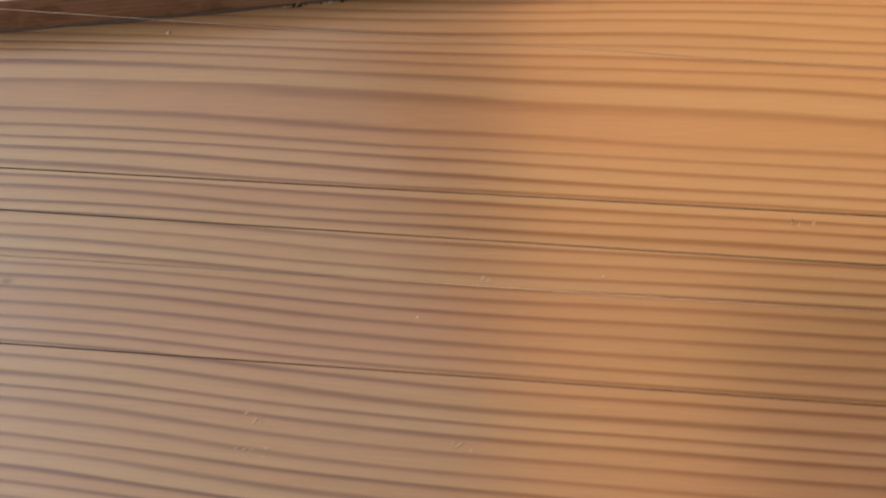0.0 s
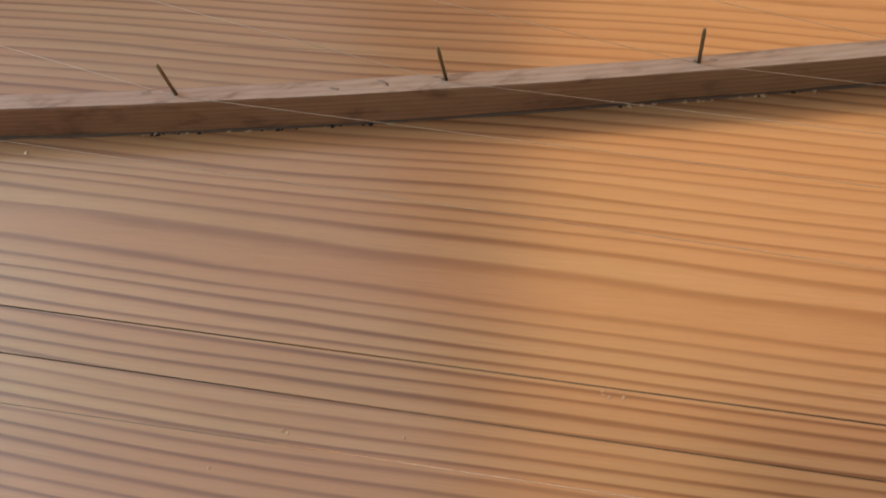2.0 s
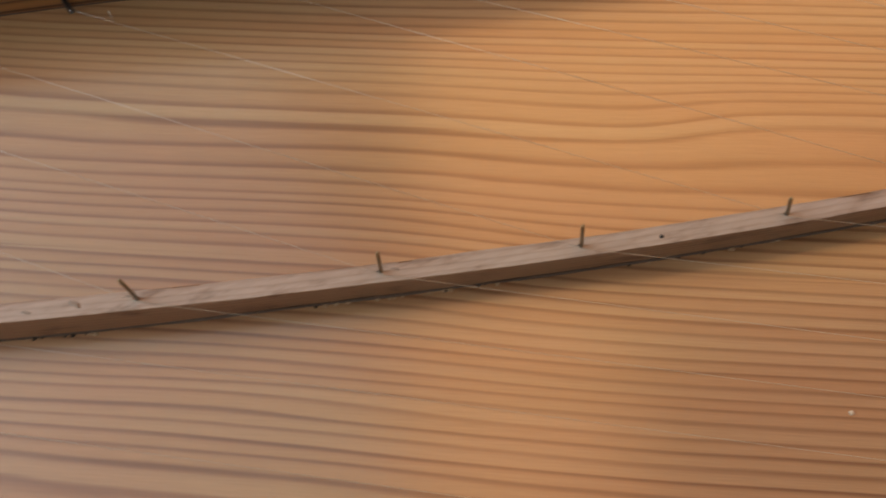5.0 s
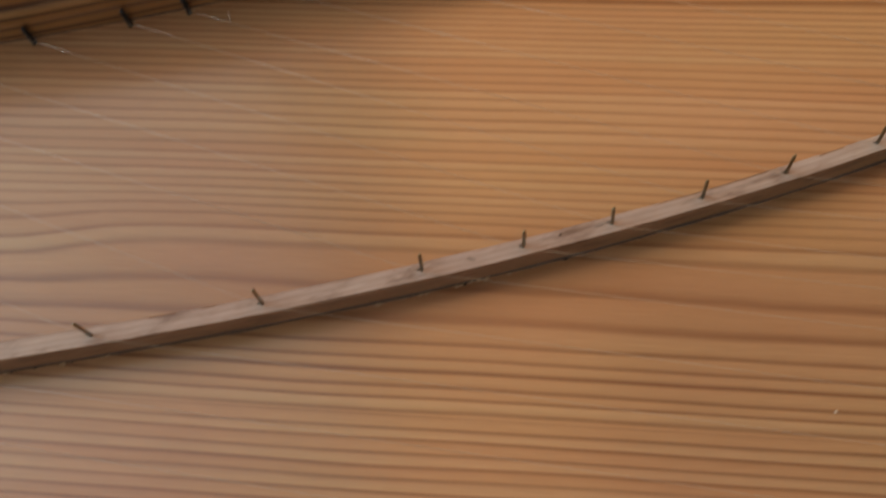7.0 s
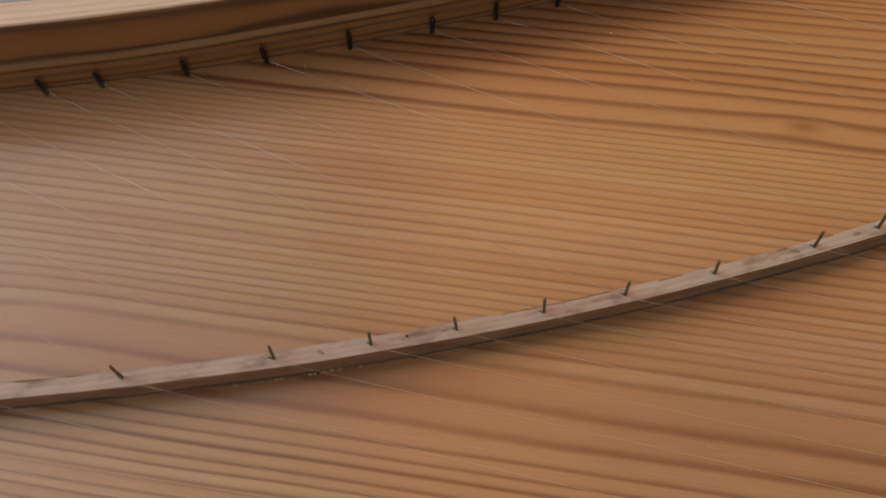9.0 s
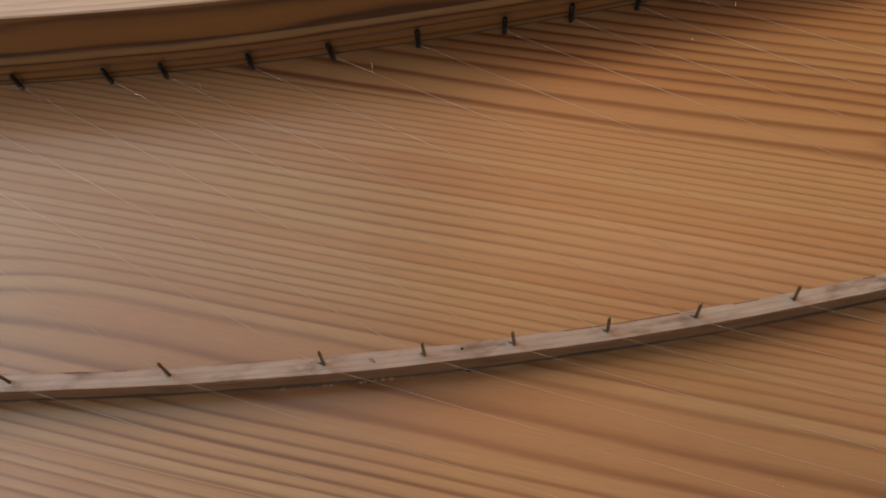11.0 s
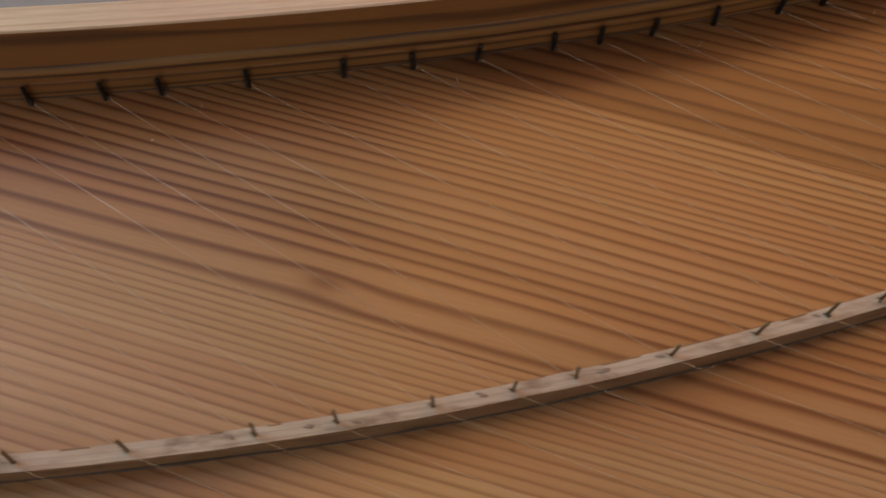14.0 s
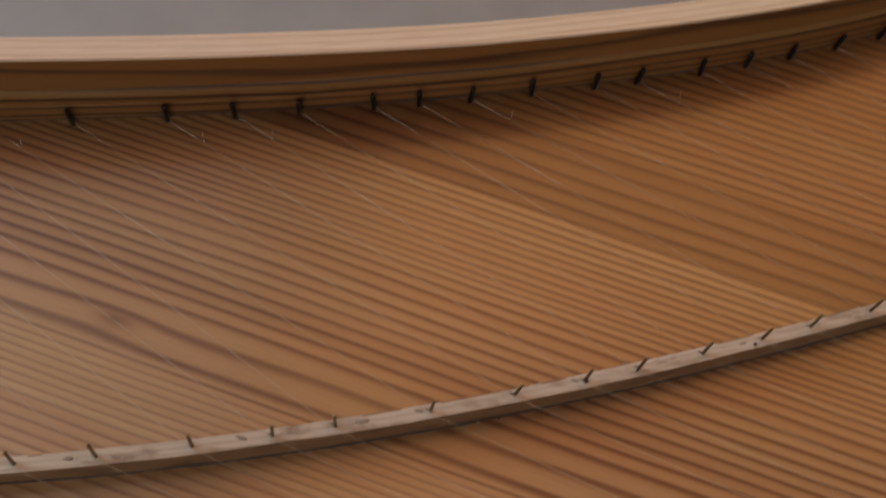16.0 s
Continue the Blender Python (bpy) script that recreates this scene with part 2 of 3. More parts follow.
def sweep(profiles, centres, closed_profile=True, caps=True):
    """A skin over rings of points: profiles[i] is a list of points, one ring each."""
    bm = bmesh.new()
    rings = [[bm.verts.new(p) for p in ring] for ring in profiles]
    k = len(rings[0])
    for a, b in zip(rings, rings[1:]):
        for i in range(k if closed_profile else k - 1):
            j = (i + 1) % k
            bm.faces.new((a[i], a[j], b[j], b[i]))
    if caps:
        bm.faces.new(rings[0][::-1])
        bm.faces.new(rings[-1])
    bmesh.ops.recalc_face_normals(bm, faces=bm.faces)
    return bm


def tube(points, radius, sides=6):
    """A round wire along points."""
    pts = [Vector(p) for p in points]
    rings = []
    for i, p in enumerate(pts):
        d = (pts[min(i + 1, len(pts) - 1)] - pts[max(i - 1, 0)]).normalized()
        side = d.cross(Vector((0.123, 0.31, 0.94))).normalized()
        up = side.cross(d)
        r = radius[i] if isinstance(radius, (list, tuple)) else radius
        rings.append([p + r * (math.cos(2 * math.pi * s / sides) * side + math.sin(2 * math.pi * s / sides) * up) for s in range(sides)])
    return sweep(rings, pts)


def grain(ob, fields):
    """Stores ring, along and across for each vertex; fields maps a vertex place to the three."""
    me = ob.data
    co = np.empty(len(me.vertices) * 3)
    me.vertices.foreach_get("co", co)
    co = co.reshape(-1, 3)
    for key, values in zip(("ring", "along", "across"), fields(co)):
        a = me.attributes.new(key, "FLOAT", "POINT")
        a.data.foreach_set("value", np.ascontiguousarray(values, dtype=np.float32))
    return ob


# ---- plan curves ----
def bridge_y(x):
    """Centre line of the bridge, in plan units; straight past its known stretch."""
    if x < -2.7:
        return bridge_y(-2.7) - 0.335 * (x + 2.7)
    return ((((-0.000256 * x - 0.000102) * x + 0.00664) * x + 0.04707) * x - 0.12637) * x - 0.001


def hitch_y(x):
    """Line of the hitch pins at the foot of the bentside."""
    if x < -1.9:
        return hitch_y(-1.9) - 0.18 * (x + 1.9)
    if x > 3.7:
        return hitch_y(3.7) + 0.29 * (x - 3.7)
    return ((((0.000829 * x - 0.003859) * x + 0.001006) * x + 0.05821) * x - 0.107055) * x + 0.7856


def normal_at(f, x):
    s = (f(x + 0.01) - f(x - 0.01)) / 0.02
    k = math.hypot(1, s)
    return Vector((-s / k, 1 / k, 0))


BRIDGE_H = 0.0797
GRAIN = radians(-22)
ALONG = np.array((math.cos(GRAIN), math.sin(GRAIN)))
ACROSS = np.array((-math.sin(GRAIN), math.cos(GRAIN)))
# growth rings of the board: distance across the grain and the count of years up to there
RINGS = [(-3.2, -85), (-1.06, 0), (-0.868, 8), (-0.734, 13), (-0.702, 13.9), (-0.660, 14.45), (-0.632, 14.9), (-0.583, 16.2), (-0.327, 27), (-0.154, 34), (-0.106, 36), (-0.077, 37), (-0.054, 38),
         (-0.019, 39), (0.016, 40), (0.082, 41), (0.162, 42), (0.225, 44), (0.363, 51), (0.516, 57), (0.625, 62), (0.767, 70.4), (0.79, 70.9), (0.845, 71.9), (0.893, 72.9), (0.925, 73.9),
         (0.98, 75.9), (1.06, 78.9), (1.122, 80.9), (1.17, 82.9), (1.223, 85.9), (1.408, 95), (1.62, 100), (3.5, 168)]


def ring_count(v):
    return np.interp(v, [r[0] for r in RINGS], [r[1] for r in RINGS])


# ---- soundboard ----
X0, X1 = -5.6, 6.0


def board_row(v):
    """Where a grain line starts at the bentside, as x."""
    lo, hi = X0, X1
    f = lambda x: (v - x * ACROSS[0]) / ACROSS[1] - hitch_y(x) - 0.05
    if f(lo) < 0:
        return lo
    if f(hi) > 0:
        return hi
    for _ in range(40):
        mid = (lo + hi) / 2
        lo, hi = (mid, hi) if f(mid) > 0 else (lo, mid)
    return hi


board = tagged(empty("soundboard"), "varnished pine soundboard glued up from planks with straight growth rings", "soundboard", kind="structure")


def board_grain(co):
    across, along = co[:, :2] / U @ ACROSS, co[:, :2] / U @ ALONG
    return ring_count(across - grain_sway(along, across)), along * U, across * U


def grain_sway(along, across):
    """How far a growth ring strays from its straight line, in plan units."""
    step = lambda at, width: 1 / (1 + np.exp(-(along - at) / width))
    zone = lambda at, width: np.exp(-((across - at) / width) ** 2)
    sway = -(0.026 + 0.008 * zone(-0.66, 0.16)) * (step(-2.10, 0.14) - 1)
    sway -= 0.03 * zone(-0.70, 0.2) * np.clip(along + 1.7, 0, 1.2)
    sway -= 0.034 * zone(-0.12, 0.32) * (step(-0.90, 0.10) - 0.5)
    sway += 0.040 * zone(0.13, 0.09) * (step(-0.46, 0.05) - 1)
    sway += 0.012 * zone(-0.45, 0.15) * (step(-1.55, 0.08) - step(-1.15, 0.12))
    sway += 0.014 * zone(0.83, 0.03) * np.exp(-((along - 1.38) / 0.10) ** 2)
    return sway


# planks lie along the grain; two of the joints have opened by a hair
SEAMS = [(-3.6, 0.0), (-2.1, 0.0), (-1.075, 0.0), (-0.18, 0.0), (0.772, 0.0), (1.411, 0.0006), (2.4, 0.0), (3.75, 0.0)]
for (v0, g0), (v1, g1) in zip(SEAMS, SEAMS[1:]):
    bm = bmesh.new()
    rows = []
    for v in np.linspace(v0 + g0, v1 - g1, max(8, int((v1 - v0) * 60))):
        start = board_row(v)
        rows.append([bm.verts.new((x * U, (v - x * ACROSS[0]) / ACROSS[1] * U, 0.0)) for x in np.linspace(start, X1 + 0.01, 200)])
    for a, b in zip(rows, rows[1:]):
        for i in range(len(a) - 1):
            bm.faces.new((a[i], a[i + 1], b[i + 1], b[i]))
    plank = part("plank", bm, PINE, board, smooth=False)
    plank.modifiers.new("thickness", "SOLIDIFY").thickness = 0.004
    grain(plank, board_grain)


# ---- bridge ----
def bridge_taper(x):
    """How far the bridge narrows towards the treble."""
    return 1.0 - 0.22 * min(1.0, max(0.0, (x + 0.8) / 2.8))


def undercut(x):
    """How far the foot stands back under the front face along the middle of the bridge."""
    ease = lambda k: k * k * (3 - 2 * k)
    return 0.009 * ease(min(1.0, max(0.0, (x + 1.9) / 0.9))) * (1 - 0.6 * ease(min(1.0, max(0.0, (x - 1.1) / 1.0))))


bridge = tagged(empty("bridge"), "curved weathered wooden bridge glued on the soundboard", "bridge")
profile = [(-0.0205, 0.0), (-0.0205, 0.0022), (-0.0245, 0.0034), (-0.0212, BRIDGE_H - 0.004), (-0.0195, BRIDGE_H - 0.0008), (-0.016, BRIDGE_H), (0.014, BRIDGE_H), (0.0190, BRIDGE_H - 0.0032), (0.0205, BRIDGE_H - 0.008), (0.024, 0.0)]
rings = []
for x in np.linspace(-5.4, 5.4, 420):
    n = normal_at(bridge_y, x)
    c = Vector((x, bridge_y(x), 0))
    ring = []
    taper = bridge_taper(x)
    for k, (d, z) in enumerate(profile):
        wob = 0.0016 * (noise.noise((x * 4, k * 3.7, 1)) + 0.6 * noise.noise((x * 17, k * 3.7, 5)))
        ring.append((c + n * (d * taper + wob + (undercut(x) if k < 3 else 0.0)) + Vector((0, 0, z + (0.5 * wob if 2 < k < 9 else 0)))) * U)
    rings.append(ring)
body = part("bridge_body", sweep(rings, None), SHADED_BEECH, bridge, smooth=False)
body.data.materials.append(WORN_LIT_BEECH)
# upward faces take the lit, worn colour; the sides keep the shaded one
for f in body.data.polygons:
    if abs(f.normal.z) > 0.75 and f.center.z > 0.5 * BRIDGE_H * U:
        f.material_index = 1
grain(body, lambda co: (co[:, 2] / U / 0.012 + (co[:, 1] / U - np.array([bridge_y(x) for x in co[:, 0] / U])) / 0.013, co[:, 0], co[:, 2] + 0.3 * co[:, 1]))

BRIDGE_X = [-2.85, -2.013, -1.516, -1.076, -0.710, -0.328, 0.0, 0.309, 0.509, 0.687, 0.870, 1.043, 1.238, 1.459, 1.605, 1.779, 1.927, 2.047,
            2.232, 2.402, 2.549, 2.666, 2.808, 2.944, 3.058, 3.203, 3.32, 3.45, 3.57, 3.69, 3.81, 3.94, 4.06]
# lean of a pin along the bridge, in degrees, where it is plain
LEAN = {1: -5, 2: -4, 5: -6, 18: 4, 19: 7, 20: 7, 21: 5, 22: 7, 23: 6, 24: 6, 25: 6}
HITCH_X = [-3.30, -2.75, -2.34, -1.95, -1.559, -1.147, -0.900, -0.635, -0.373, -0.148, -0.011, 0.199, 0.398, 0.605, 0.813, 0.976, 1.136, 1.258, 1.446, 1.658, 1.817, 1.964,
           2.144, 2.255, 2.381, 2.534, 2.697, 2.811, 2.985, 3.113, 3.237, 3.372, 3.509, 3.64, 3.77]


def pin_mesh(height, radius, sides=10):
    bm = bmesh.new()
    rings = [(0.0, radius), (height * 0.93, radius), (height, radius * 0.72)]
    vs = [[bm.verts.new((r * math.cos(2 * math.pi * s / sides), r * math.sin(2 * math.pi * s / sides), z)) for s in range(sides)] for z, r in rings]
    for a, b in zip(vs, vs[1:]):
        for i in range(sides):
            bm.faces.new((a[i], a[(i + 1) % sides], b[(i + 1) % sides], b[i]))
    bm.faces.new(vs[-1])
    bm.faces.new(vs[0][::-1])
    return bm


pin_data = None
rng = random.Random(4)
for i, x in enumerate(BRIDGE_X):
    place = Vector((x, bridge_y(x), BRIDGE_H - 0.012)) * U
    if pin_data is None:
        p = part("bridge_pin", pin_mesh(0.073 * U, 0.0035 * U), BRASS, bridge, "thin dull brass pin")
        pin_data = p.data
    else:
        p = new("bridge_pin", pin_data)
        p.parent = bridge
        p["label"] = "thin dull brass pin"
    tall = 1.2 if i < 5 else 1.0 if i < 15 else 0.85
    p.matrix_local = Matrix.Translation(place) @ pose(0, 0, 0, -6 + rng.uniform(-2, 2), LEAN.get(i, 0) + rng.uniform(-3, 3), 0) @ Matrix.Diagonal((1, 1, tall, 1))

# shallow notch cut in the bridge behind each pin
for i, x in enumerate(BRIDGE_X[1:28]):
    bm = bmesh.new()
    w, l = 0.0014, 0.006 + 0.003 * rng.random()
    q = [(-l, -w * 0.4, 0), (0, -w, 0), (0.002, 0, 0), (0, w, 0), (-l, w * 0.4, 0)]
    bm.faces.new([bm.verts.new(Vector(p) * U) for p in q])
    bmesh.ops.solidify(bm, geom=bm.faces[:], thickness=0.0004 * U)
    k = part("notch", bm, GRIME_SHADE, bridge, "dark worn notch")
    k.matrix_local = Matrix.Translation(Vector((x - 0.003, bridge_y(x) + 0.002, BRIDGE_H + 0.0009)) * U) @ pose(0, 0, 0, 0, 0, -40 + rng.uniform(-8, 8))

# ---- hitch pins and strings ----
hitch_data = None
for i, x in enumerate(HITCH_X):
    if hitch_data is None:
        h = obj("hitch_pin", pin_mesh(0.064 * U, 0.0064 * U), IRON)
        hitch_data = h.data
    else:
        h = new("hitch_pin", hitch_data)
    h.matrix_world = Matrix.Translation(Vector((x, hitch_y(x), -0.006)) * U) @ pose(0, 0, 0, rng.uniform(-3, 3), rng.uniform(-4, 4), 0)
    tagged(h, "black iron hitch pin at the foot of the bentside", "hitch pin", "row of hitch pins")


def string_thing(hitch, pin, slope, far, thick=0.0005, mat=None):
    """One string: from its hitch pin over the bridge pin and on along the board."""
    s = tagged(empty("string", tuple(pin)), "thin drawn wire string stretched over the bridge", "string", "strings")
    path = []
    if hitch is not None:
        d = (pin - hitch).normalized()
        start = hitch + d * 0.105 * U
        path += [start, hitch.lerp(pin, 0.5)]
        twist = []
        for ph in (0.0, math.pi):
            pts = []
            side = d.cross(Vector((0, 0, 1))).normalized()
            up = side.cross(d)
            for k in range(49):
                f = k / 48
                w = 0.0075 * U * (1 - f * 5) if f < 0.16 else 0.0016 * U
                w = max(w, 0.0021 * U)
                a = ph + f * 2 * math.pi * 7
                pts.append(hitch + d * f * 0.11 * U + side * math.cos(a) * w + up * math.sin(a) * w)
            twist.append(pts)
        loop = part("loop", tube(twist[0] + twist[1][::-1], 0.0005 * U, 5), LOOP, s, "twisted wire loop end")
        loop.matrix_parent_inverse = Matrix.Translation(-pin)
        if rng.random() < 0.4:
            e = hitch + d * 0.108 * U
            tail = part("loop_tail", tube([e, e + Vector((0.003, 0.004, 0.012)) * U, e + Vector((0.002, 0.010, 0.028)) * U], 0.0006 * U, 5), LOOP, s, "cut wire end bent up")
            tail.matrix_parent_inverse = Matrix.Translation(-pin)
    path.append(pin)
    k = math.hypot(1, slope)
    path += [pin + Vector((1 / k, slope / k, 0)) * far * U * f for f in (0.02, 0.3, 1.0)]
    wire = part("wire", tube(path, thick * U, 6), mat or (WIRE if thick < 0.001 else BASS), s)
    wire.matrix_parent_inverse = Matrix.Translation(-pin)
    return s


for i, x in enumerate(BRIDGE_X):
    pin = Vector((x, bridge_y(x) - 0.006, BRIDGE_H + 0.0016)) * U
    hx = HITCH_X[i - 1] if i >= 1 else None
    hitch = Vector((hx + 0.004, hitch_y(hx) - 0.006, 0.010)) * U if hx is not None else None
    string_thing(hitch, pin, -0.50 + rng.uniform(-0.012, 0.012), 6.5, 0.00056)
# strings of the bass, which cross the board in front of the bridge
for y, slope, thick in ((0.029, -0.428, 0.0013), (-0.059, -0.427, 0.0012), (-0.147, -0.417, 0.0009), (-0.306, -0.405, 0.0013)):
    x = -5.5
    string_thing(None, Vector((x, y + slope * (x + 2.36), BRIDGE_H)) * U, slope, 9.0, thick, BRIGHT if thick < 0.001 else None)

# ---- bentside of the case ----
bentside = tagged(empty("bentside"), "curved pine case side with moulded foot and pale top edge", "case side")


def wall_skin(name, prof, mat, label, ring_w):
    rings = []
    for x in np.linspace(X0, X1, 240):
        n = normal_at(hitch_y, x)
        c = Vector((x, hitch_y(x), 0))
        lift = min(0.27, max(0.2, 0.245 - 0.019 * x)) - 0.20
        rings.append([(c + n * d + Vector((0, 0, z + (lift if z > 0.15 else 0)))) * U for d, z in prof])
    ob = part(name, sweep(rings, None), mat, bentside, label, smooth=False)
    k = len(prof)
    run = np.repeat(np.linspace(X0, X1, 240), k) * U
    pd = np.tile(np.array([p[0] for p in prof]), 240)
    pz = np.tile(np.array([p[1] for p in prof]), 240)
    grain(ob, lambda co: ((pz + 0.6 * pd) / ring_w, run, (pz + 0.5 * pd) * U))
    return ob


wall_skin("foot_moulding", [(0.016, 0.0), (0.016, 0.045), (0.0178, 0.050), (0.0178, 0.054), (0.0165, 0.057), (0.0165, 0.080), (0.0185, 0.089), (0.0275, 0.097), (0.03, 0.097), (0.03, 0.0)], WALL_PINE, "moulded strip along the foot", 0.029)
wall_skin("panel", [(0.026, -0.6), (0.026, 0.192), (0.072, 0.192), (0.072, -0.6)], WALL_PINE, "brown inner face", 0.085)
wall_skin("top_edge", [(0.014, 0.1925), (0.012, 0.196), (0.015, 0.2), (0.074, 0.2), (0.078, 0.196), (0.078, 0.1925)], TOP_PINE, "pale bare top edge", 0.012)

# dark bead for the shadow gap in the joint between the case side and the board
seam = []
for x in np.linspace(-4.5, 4.6, 260):
    seam.append((Vector((x, hitch_y(x), 0.0006)) + normal_at(hitch_y, x) * 0.0152) * U)
part("joint_shade_line", tube(seam, [(0.0022 + 0.0012 * noise.noise((k * 0.21, 0, 3))) * U for k in range(260)], 6), GRIME_SHADE, bentside, "dark joint along the foot, its shade built as a bead")

# ---- small marks and debris ----
def lump(radius, seed, flat=0.6):
    bm = bmesh.new()
    bmesh.ops.create_icosphere(bm, subdivisions=2, radius=radius)
    for v in bm.verts:
        k = 1 + 0.5 * noise.noise(v.co / radius * 1.3 + Vector((seed * 3.1, 0, 0)))
        v.co = Vector((v.co.x * k, v.co.y * k, v.co.z * k * flat))
    return bm


crumbs = random.Random(11)
glue = []
for lo, hi, count in ((-2.12, -1.62, 34), (-1.22, -0.86, 26), (-0.62, -0.30, 12), (0.10, 0.62, 18), (2.25, 2.9, 10)):
    for _ in range(count):
        x = crumbs.uniform(lo, hi)
        n = normal_at(bridge_y, x)
        p = Vector((x, bridge_y(x), 0)) + n * ((-0.0250 - crumbs.random() * 0.005) * bridge_taper(x) + undercut(x))
        glue.append((p * U, (0.0022 + 0.0036 * crumbs.random()) * U, crumbs.random() < 0.45))
for k, (p, r, dark) in enumerate(glue):
    g = part("pit" if dark else "glue_drop", lump(r, k), DARK if dark else GLUE, bridge, "dark pit at the foot" if dark else "dried glue drop")
    g.location = p


# dark bead at the bridge foot: dirty glue and contact shadow in one colour
bead, widths = [], []
for x in np.linspace(-3.2, 3.9, 500):
    n = normal_at(bridge_y, x)
    w = 0.0042 + 0.0026 * noise.noise((x * 6, 0, 9)) + 0.001 * noise.noise((x * 31, 0, 2))
    bead.append((Vector((x, bridge_y(x), 0.0006)) - n * (0.0246 * bridge_taper(x) - undercut(x))) * U)
    widths.append(max(0.0006, w) * U)
part("contact_line", tube(bead, widths, 6), GRIME_SHADE, bridge, "dark line along the foot, dirt and contact shade in one")


def disc(radius):
    bm = bmesh.new()
    bmesh.ops.create_cone(bm, cap_ends=True, segments=14, radius1=radius, radius2=radius * 0.9, depth=radius * 0.4)
    return bm


for x, d, r in ((-2.387, 0.004, 0.0045), (-0.564, -0.004, 0.004), (0.584, 0.005, 0.0028), (2.553, -0.002, 0.0042), (2.662, -0.003, 0.003), (2.925, -0.007, 0.0042)):
    n = normal_at(bridge_y, x)
    h = part("spare_hole", disc(r * U), DARK, bridge, "empty dark pin hole")
    h.location = (Vector((x, bridge_y(x), BRIDGE_H + 0.0004)) + n * d) * U
# dark rubbed stains on the top of the bridge, most of them beside the pins
for k, (x, d, r) in enumerate(((-2.073, 0.007, 0.008), (-1.719, -0.005, 0.007), (-1.633, 0.004, 0.011), (-1.535, 0.008, 0.008), (-1.05, 0.004, 0.006), (0.405, 0.0, 0.007), (0.66, 0.003, 0.006),
                               (1.02, 0.004, 0.006), (1.415, 0.003, 0.008), (1.555, 0.002, 0.009), (1.64, -0.004, 0.007), (1.87, 0.004, 0.009), (2.1, 0.002, 0.011), (2.21, 0.004, 0.007), (2.53, 0.004, 0.007), (2.90, 0.001, 0.007))):
    stain = part("stain", lump(r * U, k + 0.5, 0.05), STAIN, bridge, "dark rubbed stain")
    slope = math.atan((bridge_y(x + 0.01) - bridge_y(x - 0.01)) / 0.02)
    stain.matrix_local = Matrix.Translation((Vector((x, bridge_y(x), BRIDGE_H + 0.0002)) + normal_at(bridge_y, x) * d) * U) @ pose(0, 0, 0, 0, 0, math.degrees(slope) - 15 * (k % 3)) @ Matrix.Diagonal((1.3, 0.42, 1, 1))
for x, y, r in ((-2.341, 0.415, 0.0042), (-0.362, -0.316, 0.0042), (-2.026, -0.316, 0.0022), (-1.725, -0.343, 0.002), (0.95, -0.52, 0.003), (1.24, 0.62, 0.003)):
    c = obj("wood_crumb", lump(r * U, x), CRUMB)
    c.location = Vector((x, y, 0.001)) * U
    tagged(c, "tiny pale crumb of wood lying on the soundboard", "crumb", "crumbs on the board")

# pale smears of dried residue
for x, y, count in ((-2.312, -0.397, 7), (-2.33, -0.442, 6), (-2.021, -0.534, 5), (-1.407, -0.352, 6), (-1.894, -0.287, 5), (1.116, -0.397, 3)):
    smear = bmesh.new()
    for _ in range(count):
        bit = lump(crumbs.uniform(0.0012, 0.003) * U, crumbs.random() * 9, 0.05)
        dx, dy = crumbs.gauss(0, 0.012), crumbs.gauss(0, 0.004)
        for v in bit.verts:
            v.co += Vector((dx, dy - 0.4 * dx, 0)) * U
        me = bpy.data.meshes.new("bit")
        bit.to_mesh(me)
        bit.free()
        smear.from_mesh(me)
        bpy.data.meshes.remove(me)
    c = obj("residue_smear", smear, RESIDUE)
    c.location = Vector((x, y, 0.0004)) * U
    tagged(c, "faint pale smear of dried residue on the soundboard", "smear", "smears on the board")

# ---- room ----
def box(x0, y0, z0, x1, y1, z1):
    bm = bmesh.new()
    bmesh.ops.create_cube(bm, size=1)
    for v in bm.verts:
        v.co = Vector(((v.co.x + 0.5) * (x1 - x0) + x0, (v.co.y + 0.5) * (y1 - y0) + y0, (v.co.z + 0.5) * (z1 - z0) + z0))
    return bm


XW, XE, YS, YN, ZF, ZC = -4.0, 8.2, -2.45, 8.4, -0.80, 6.0


def joined(boxes):
    out = bmesh.new()
    for b in boxes:
        bm = box(*b)
        me = bpy.data.meshes.new("piece")
        bm.to_mesh(me)
        bm.free()
        out.from_mesh(me)
        bpy.data.meshes.remove(me)
    return out


def pierced(name, boxes):
    return tagged(obj(name, joined(boxes), PLASTER, smooth=False), "pale plaster wall with a window opening", "wall", kind="structure")


def window(name, centre, bars):
    w = tagged(empty(name, centre), "white painted casement window, unseen, built round a lamp", "window", kind="structure")
    for b in bars:
        f = part("window_frame", box(*b), PAINT, w, smooth=False)
        f.matrix_parent_inverse = Matrix.Translation(-w.location)
    return w


PAINT = plain("white_paint", (0.78, 0.78, 0.76), (0.82, 0.82, 0.80), 60.0, 0.5)
tagged(obj("floor", box(XW, YS, ZF - 0.06, XE, YN, ZF), CONCRETE, smooth=False), "grey floor far below the instrument", "floor", kind="structure")
tagged(obj("ceiling", box(XW, YS, ZC, XE, YN, ZC + 0.06), PLASTER, smooth=False), "pale plaster ceiling", "ceiling", kind="structure")
tagged(obj("wall_north", box(XW, YN, ZF, XE, YN + 0.1, ZC), PLASTER, smooth=False), "pale plaster wall", "wall", kind="structure")
tagged(obj("wall_east", box(XE, YS, ZF, XE + 0.1, YN, ZC), PLASTER, smooth=False), "pale plaster wall", "wall", kind="structure")
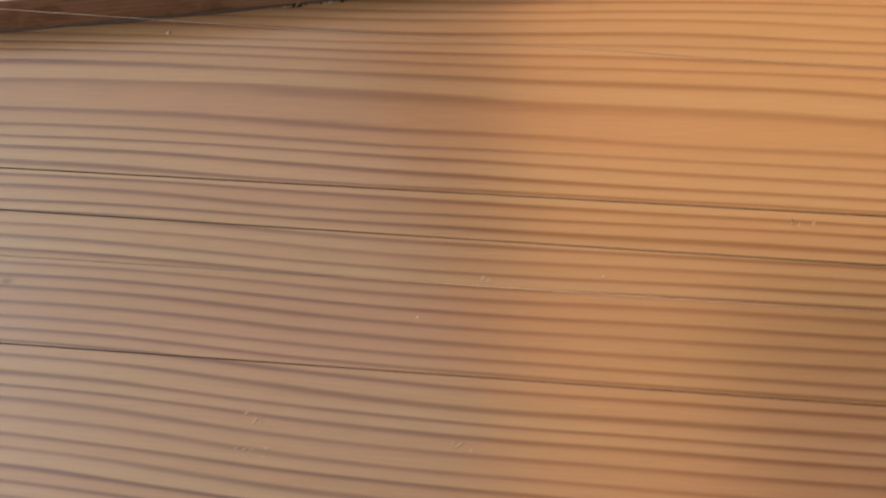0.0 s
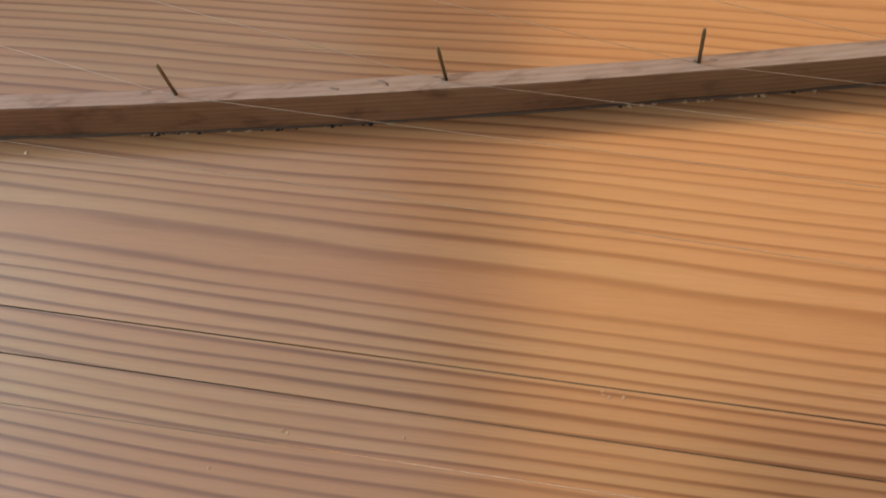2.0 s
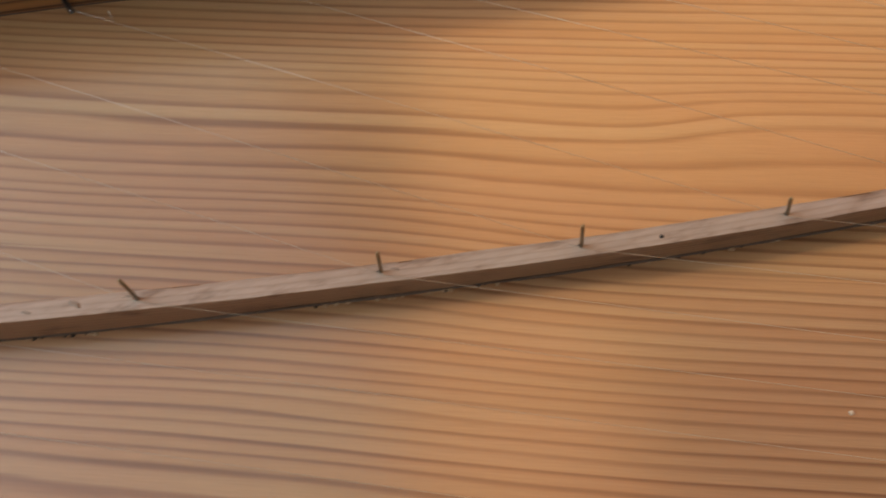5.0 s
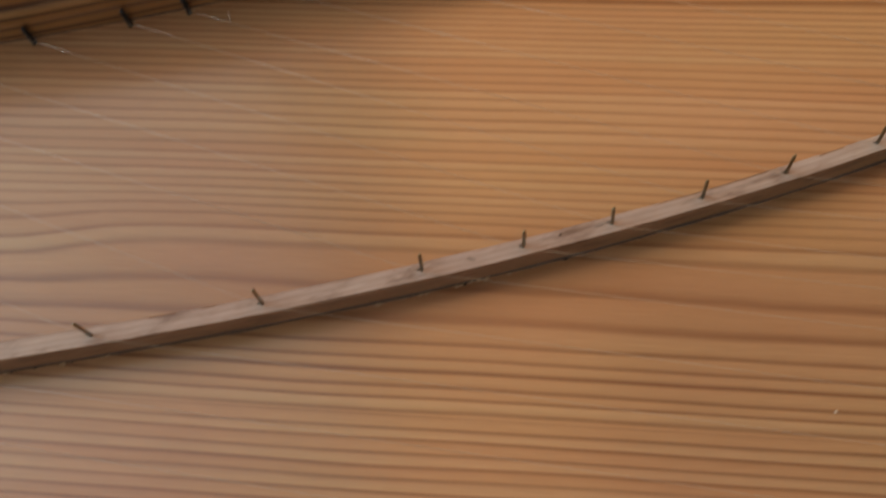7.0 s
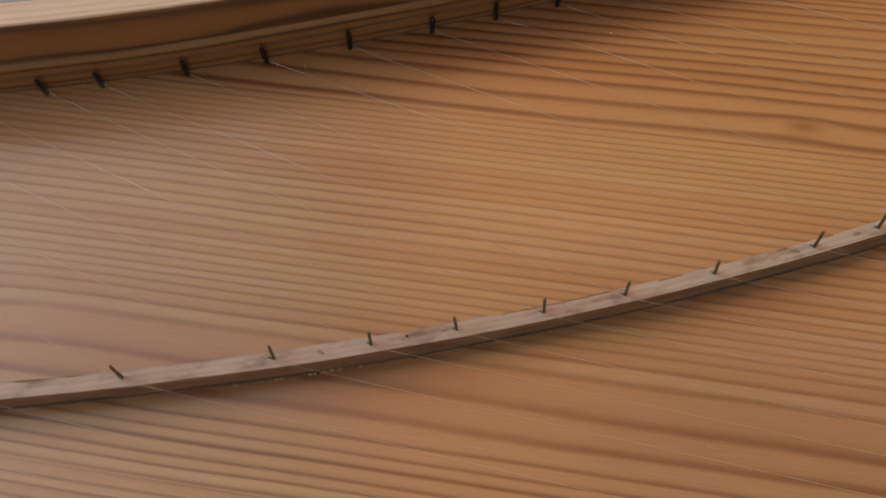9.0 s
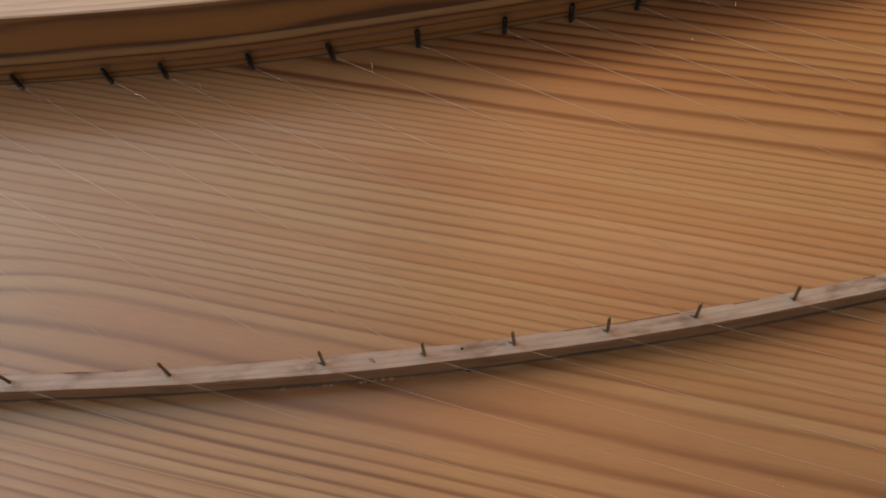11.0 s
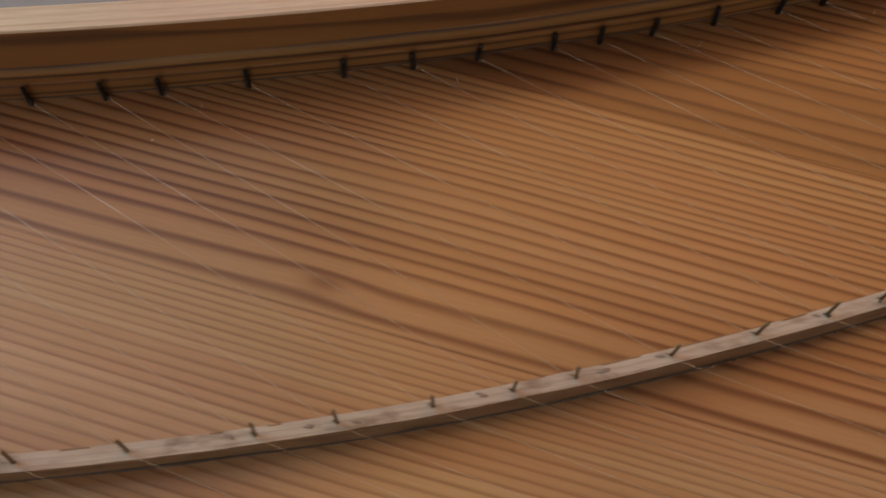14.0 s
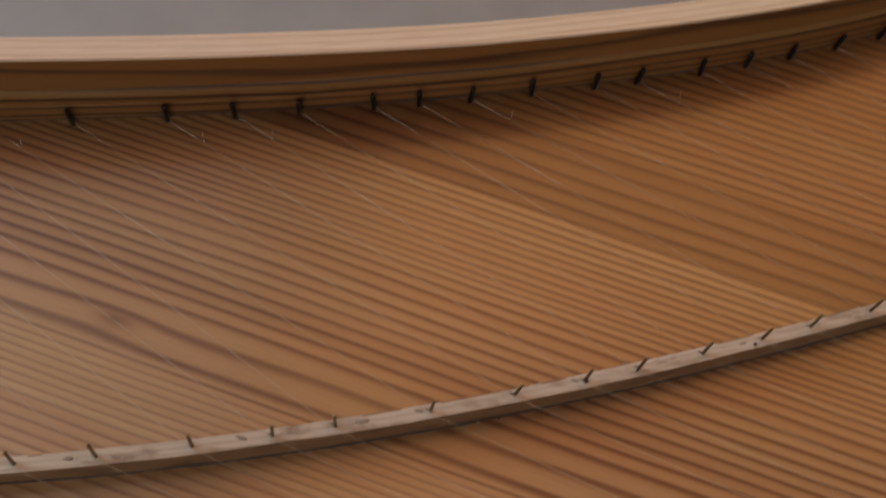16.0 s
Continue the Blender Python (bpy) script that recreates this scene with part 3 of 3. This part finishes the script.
pierced("wall_west", [(XW - 0.12, YS, ZF, XW, 0.4, ZC), (XW - 0.12, 3.4, ZF, XW, YN, ZC), (XW - 0.12, 0.4, ZF, XW, 3.4, 0.7), (XW - 0.12, 0.4, 3.3, XW, 3.4, ZC)])
pierced("wall_south", [(XW - 0.12, YS - 0.12, ZF, -1.1, YS, ZC), (0.3, YS - 0.12, ZF, XE, YS, ZC), (-1.1, YS - 0.12, ZF, 0.3, YS, 0.35), (-1.1, YS - 0.12, 1.65, 0.3, YS, ZC)])
xw, ys = XW - 0.08, YS - 0.08
window("window_1", (xw, 1.9, 0.7), [(xw - 0.02, 0.4, 0.7, xw + 0.02, 0.46, 3.3), (xw - 0.02, 3.34, 0.7, xw + 0.02, 3.4, 3.3), (xw - 0.02, 0.46, 0.7, xw + 0.02, 3.34, 0.76), (xw - 0.02, 0.46, 3.24, xw + 0.02, 3.34, 3.3)])
# unseen window put round the front fill lamp
window("fill_window", (-0.4, ys, 0.35), [(-1.1, ys - 0.02, 0.35, -1.05, ys + 0.02, 1.65), (0.25, ys - 0.02, 0.35, 0.3, ys + 0.02, 1.65), (-1.05, ys - 0.02, 0.35, 0.25, ys + 0.02, 0.4), (-1.05, ys - 0.02, 1.6, 0.25, ys + 0.02, 1.65)])

# shallow housings of the added panels, warm and cool, all out of view
for centre, turn, wide, deep, power, colour in PANELS:
    light = tagged(empty("sheen_panel"), ("warm" if colour == GLOW else "cool white") + " unseen flat light panel added under the ceiling for its reflection", "ceiling light", "ceiling lights")
    light.matrix_world = pose(*centre, 0, 0, turn)
    part("housing", box(-wide / 2, -deep / 2, 0.03, wide / 2, deep / 2, ZC - centre[2] - 0.004), PAINT, light, smooth=False)
    for x0, y0, x1, y1 in ((-wide / 2 - 0.05, -deep / 2, -wide / 2, deep / 2), (wide / 2, -deep / 2, wide / 2 + 0.05, deep / 2),
                           (-wide / 2 - 0.05, -deep / 2 - 0.05, wide / 2 + 0.05, -deep / 2), (-wide / 2 - 0.05, deep / 2, wide / 2 + 0.05, deep / 2 + 0.05)):
        part("frame", box(x0, y0, -0.02, x1, y1, ZC - centre[2] - 0.006), PAINT, light, smooth=False)

# black cable lying on the floor behind the instrument
cable = obj("cable", tube([(-0.122 - 0.004 * math.sin(k * 0.5), 0.915 + 0.02 * k, ZF + 0.012) for k in range(9)], 0.010, 8), IRON)
tagged(cable, "black cable lying on the grey floor", "cable")
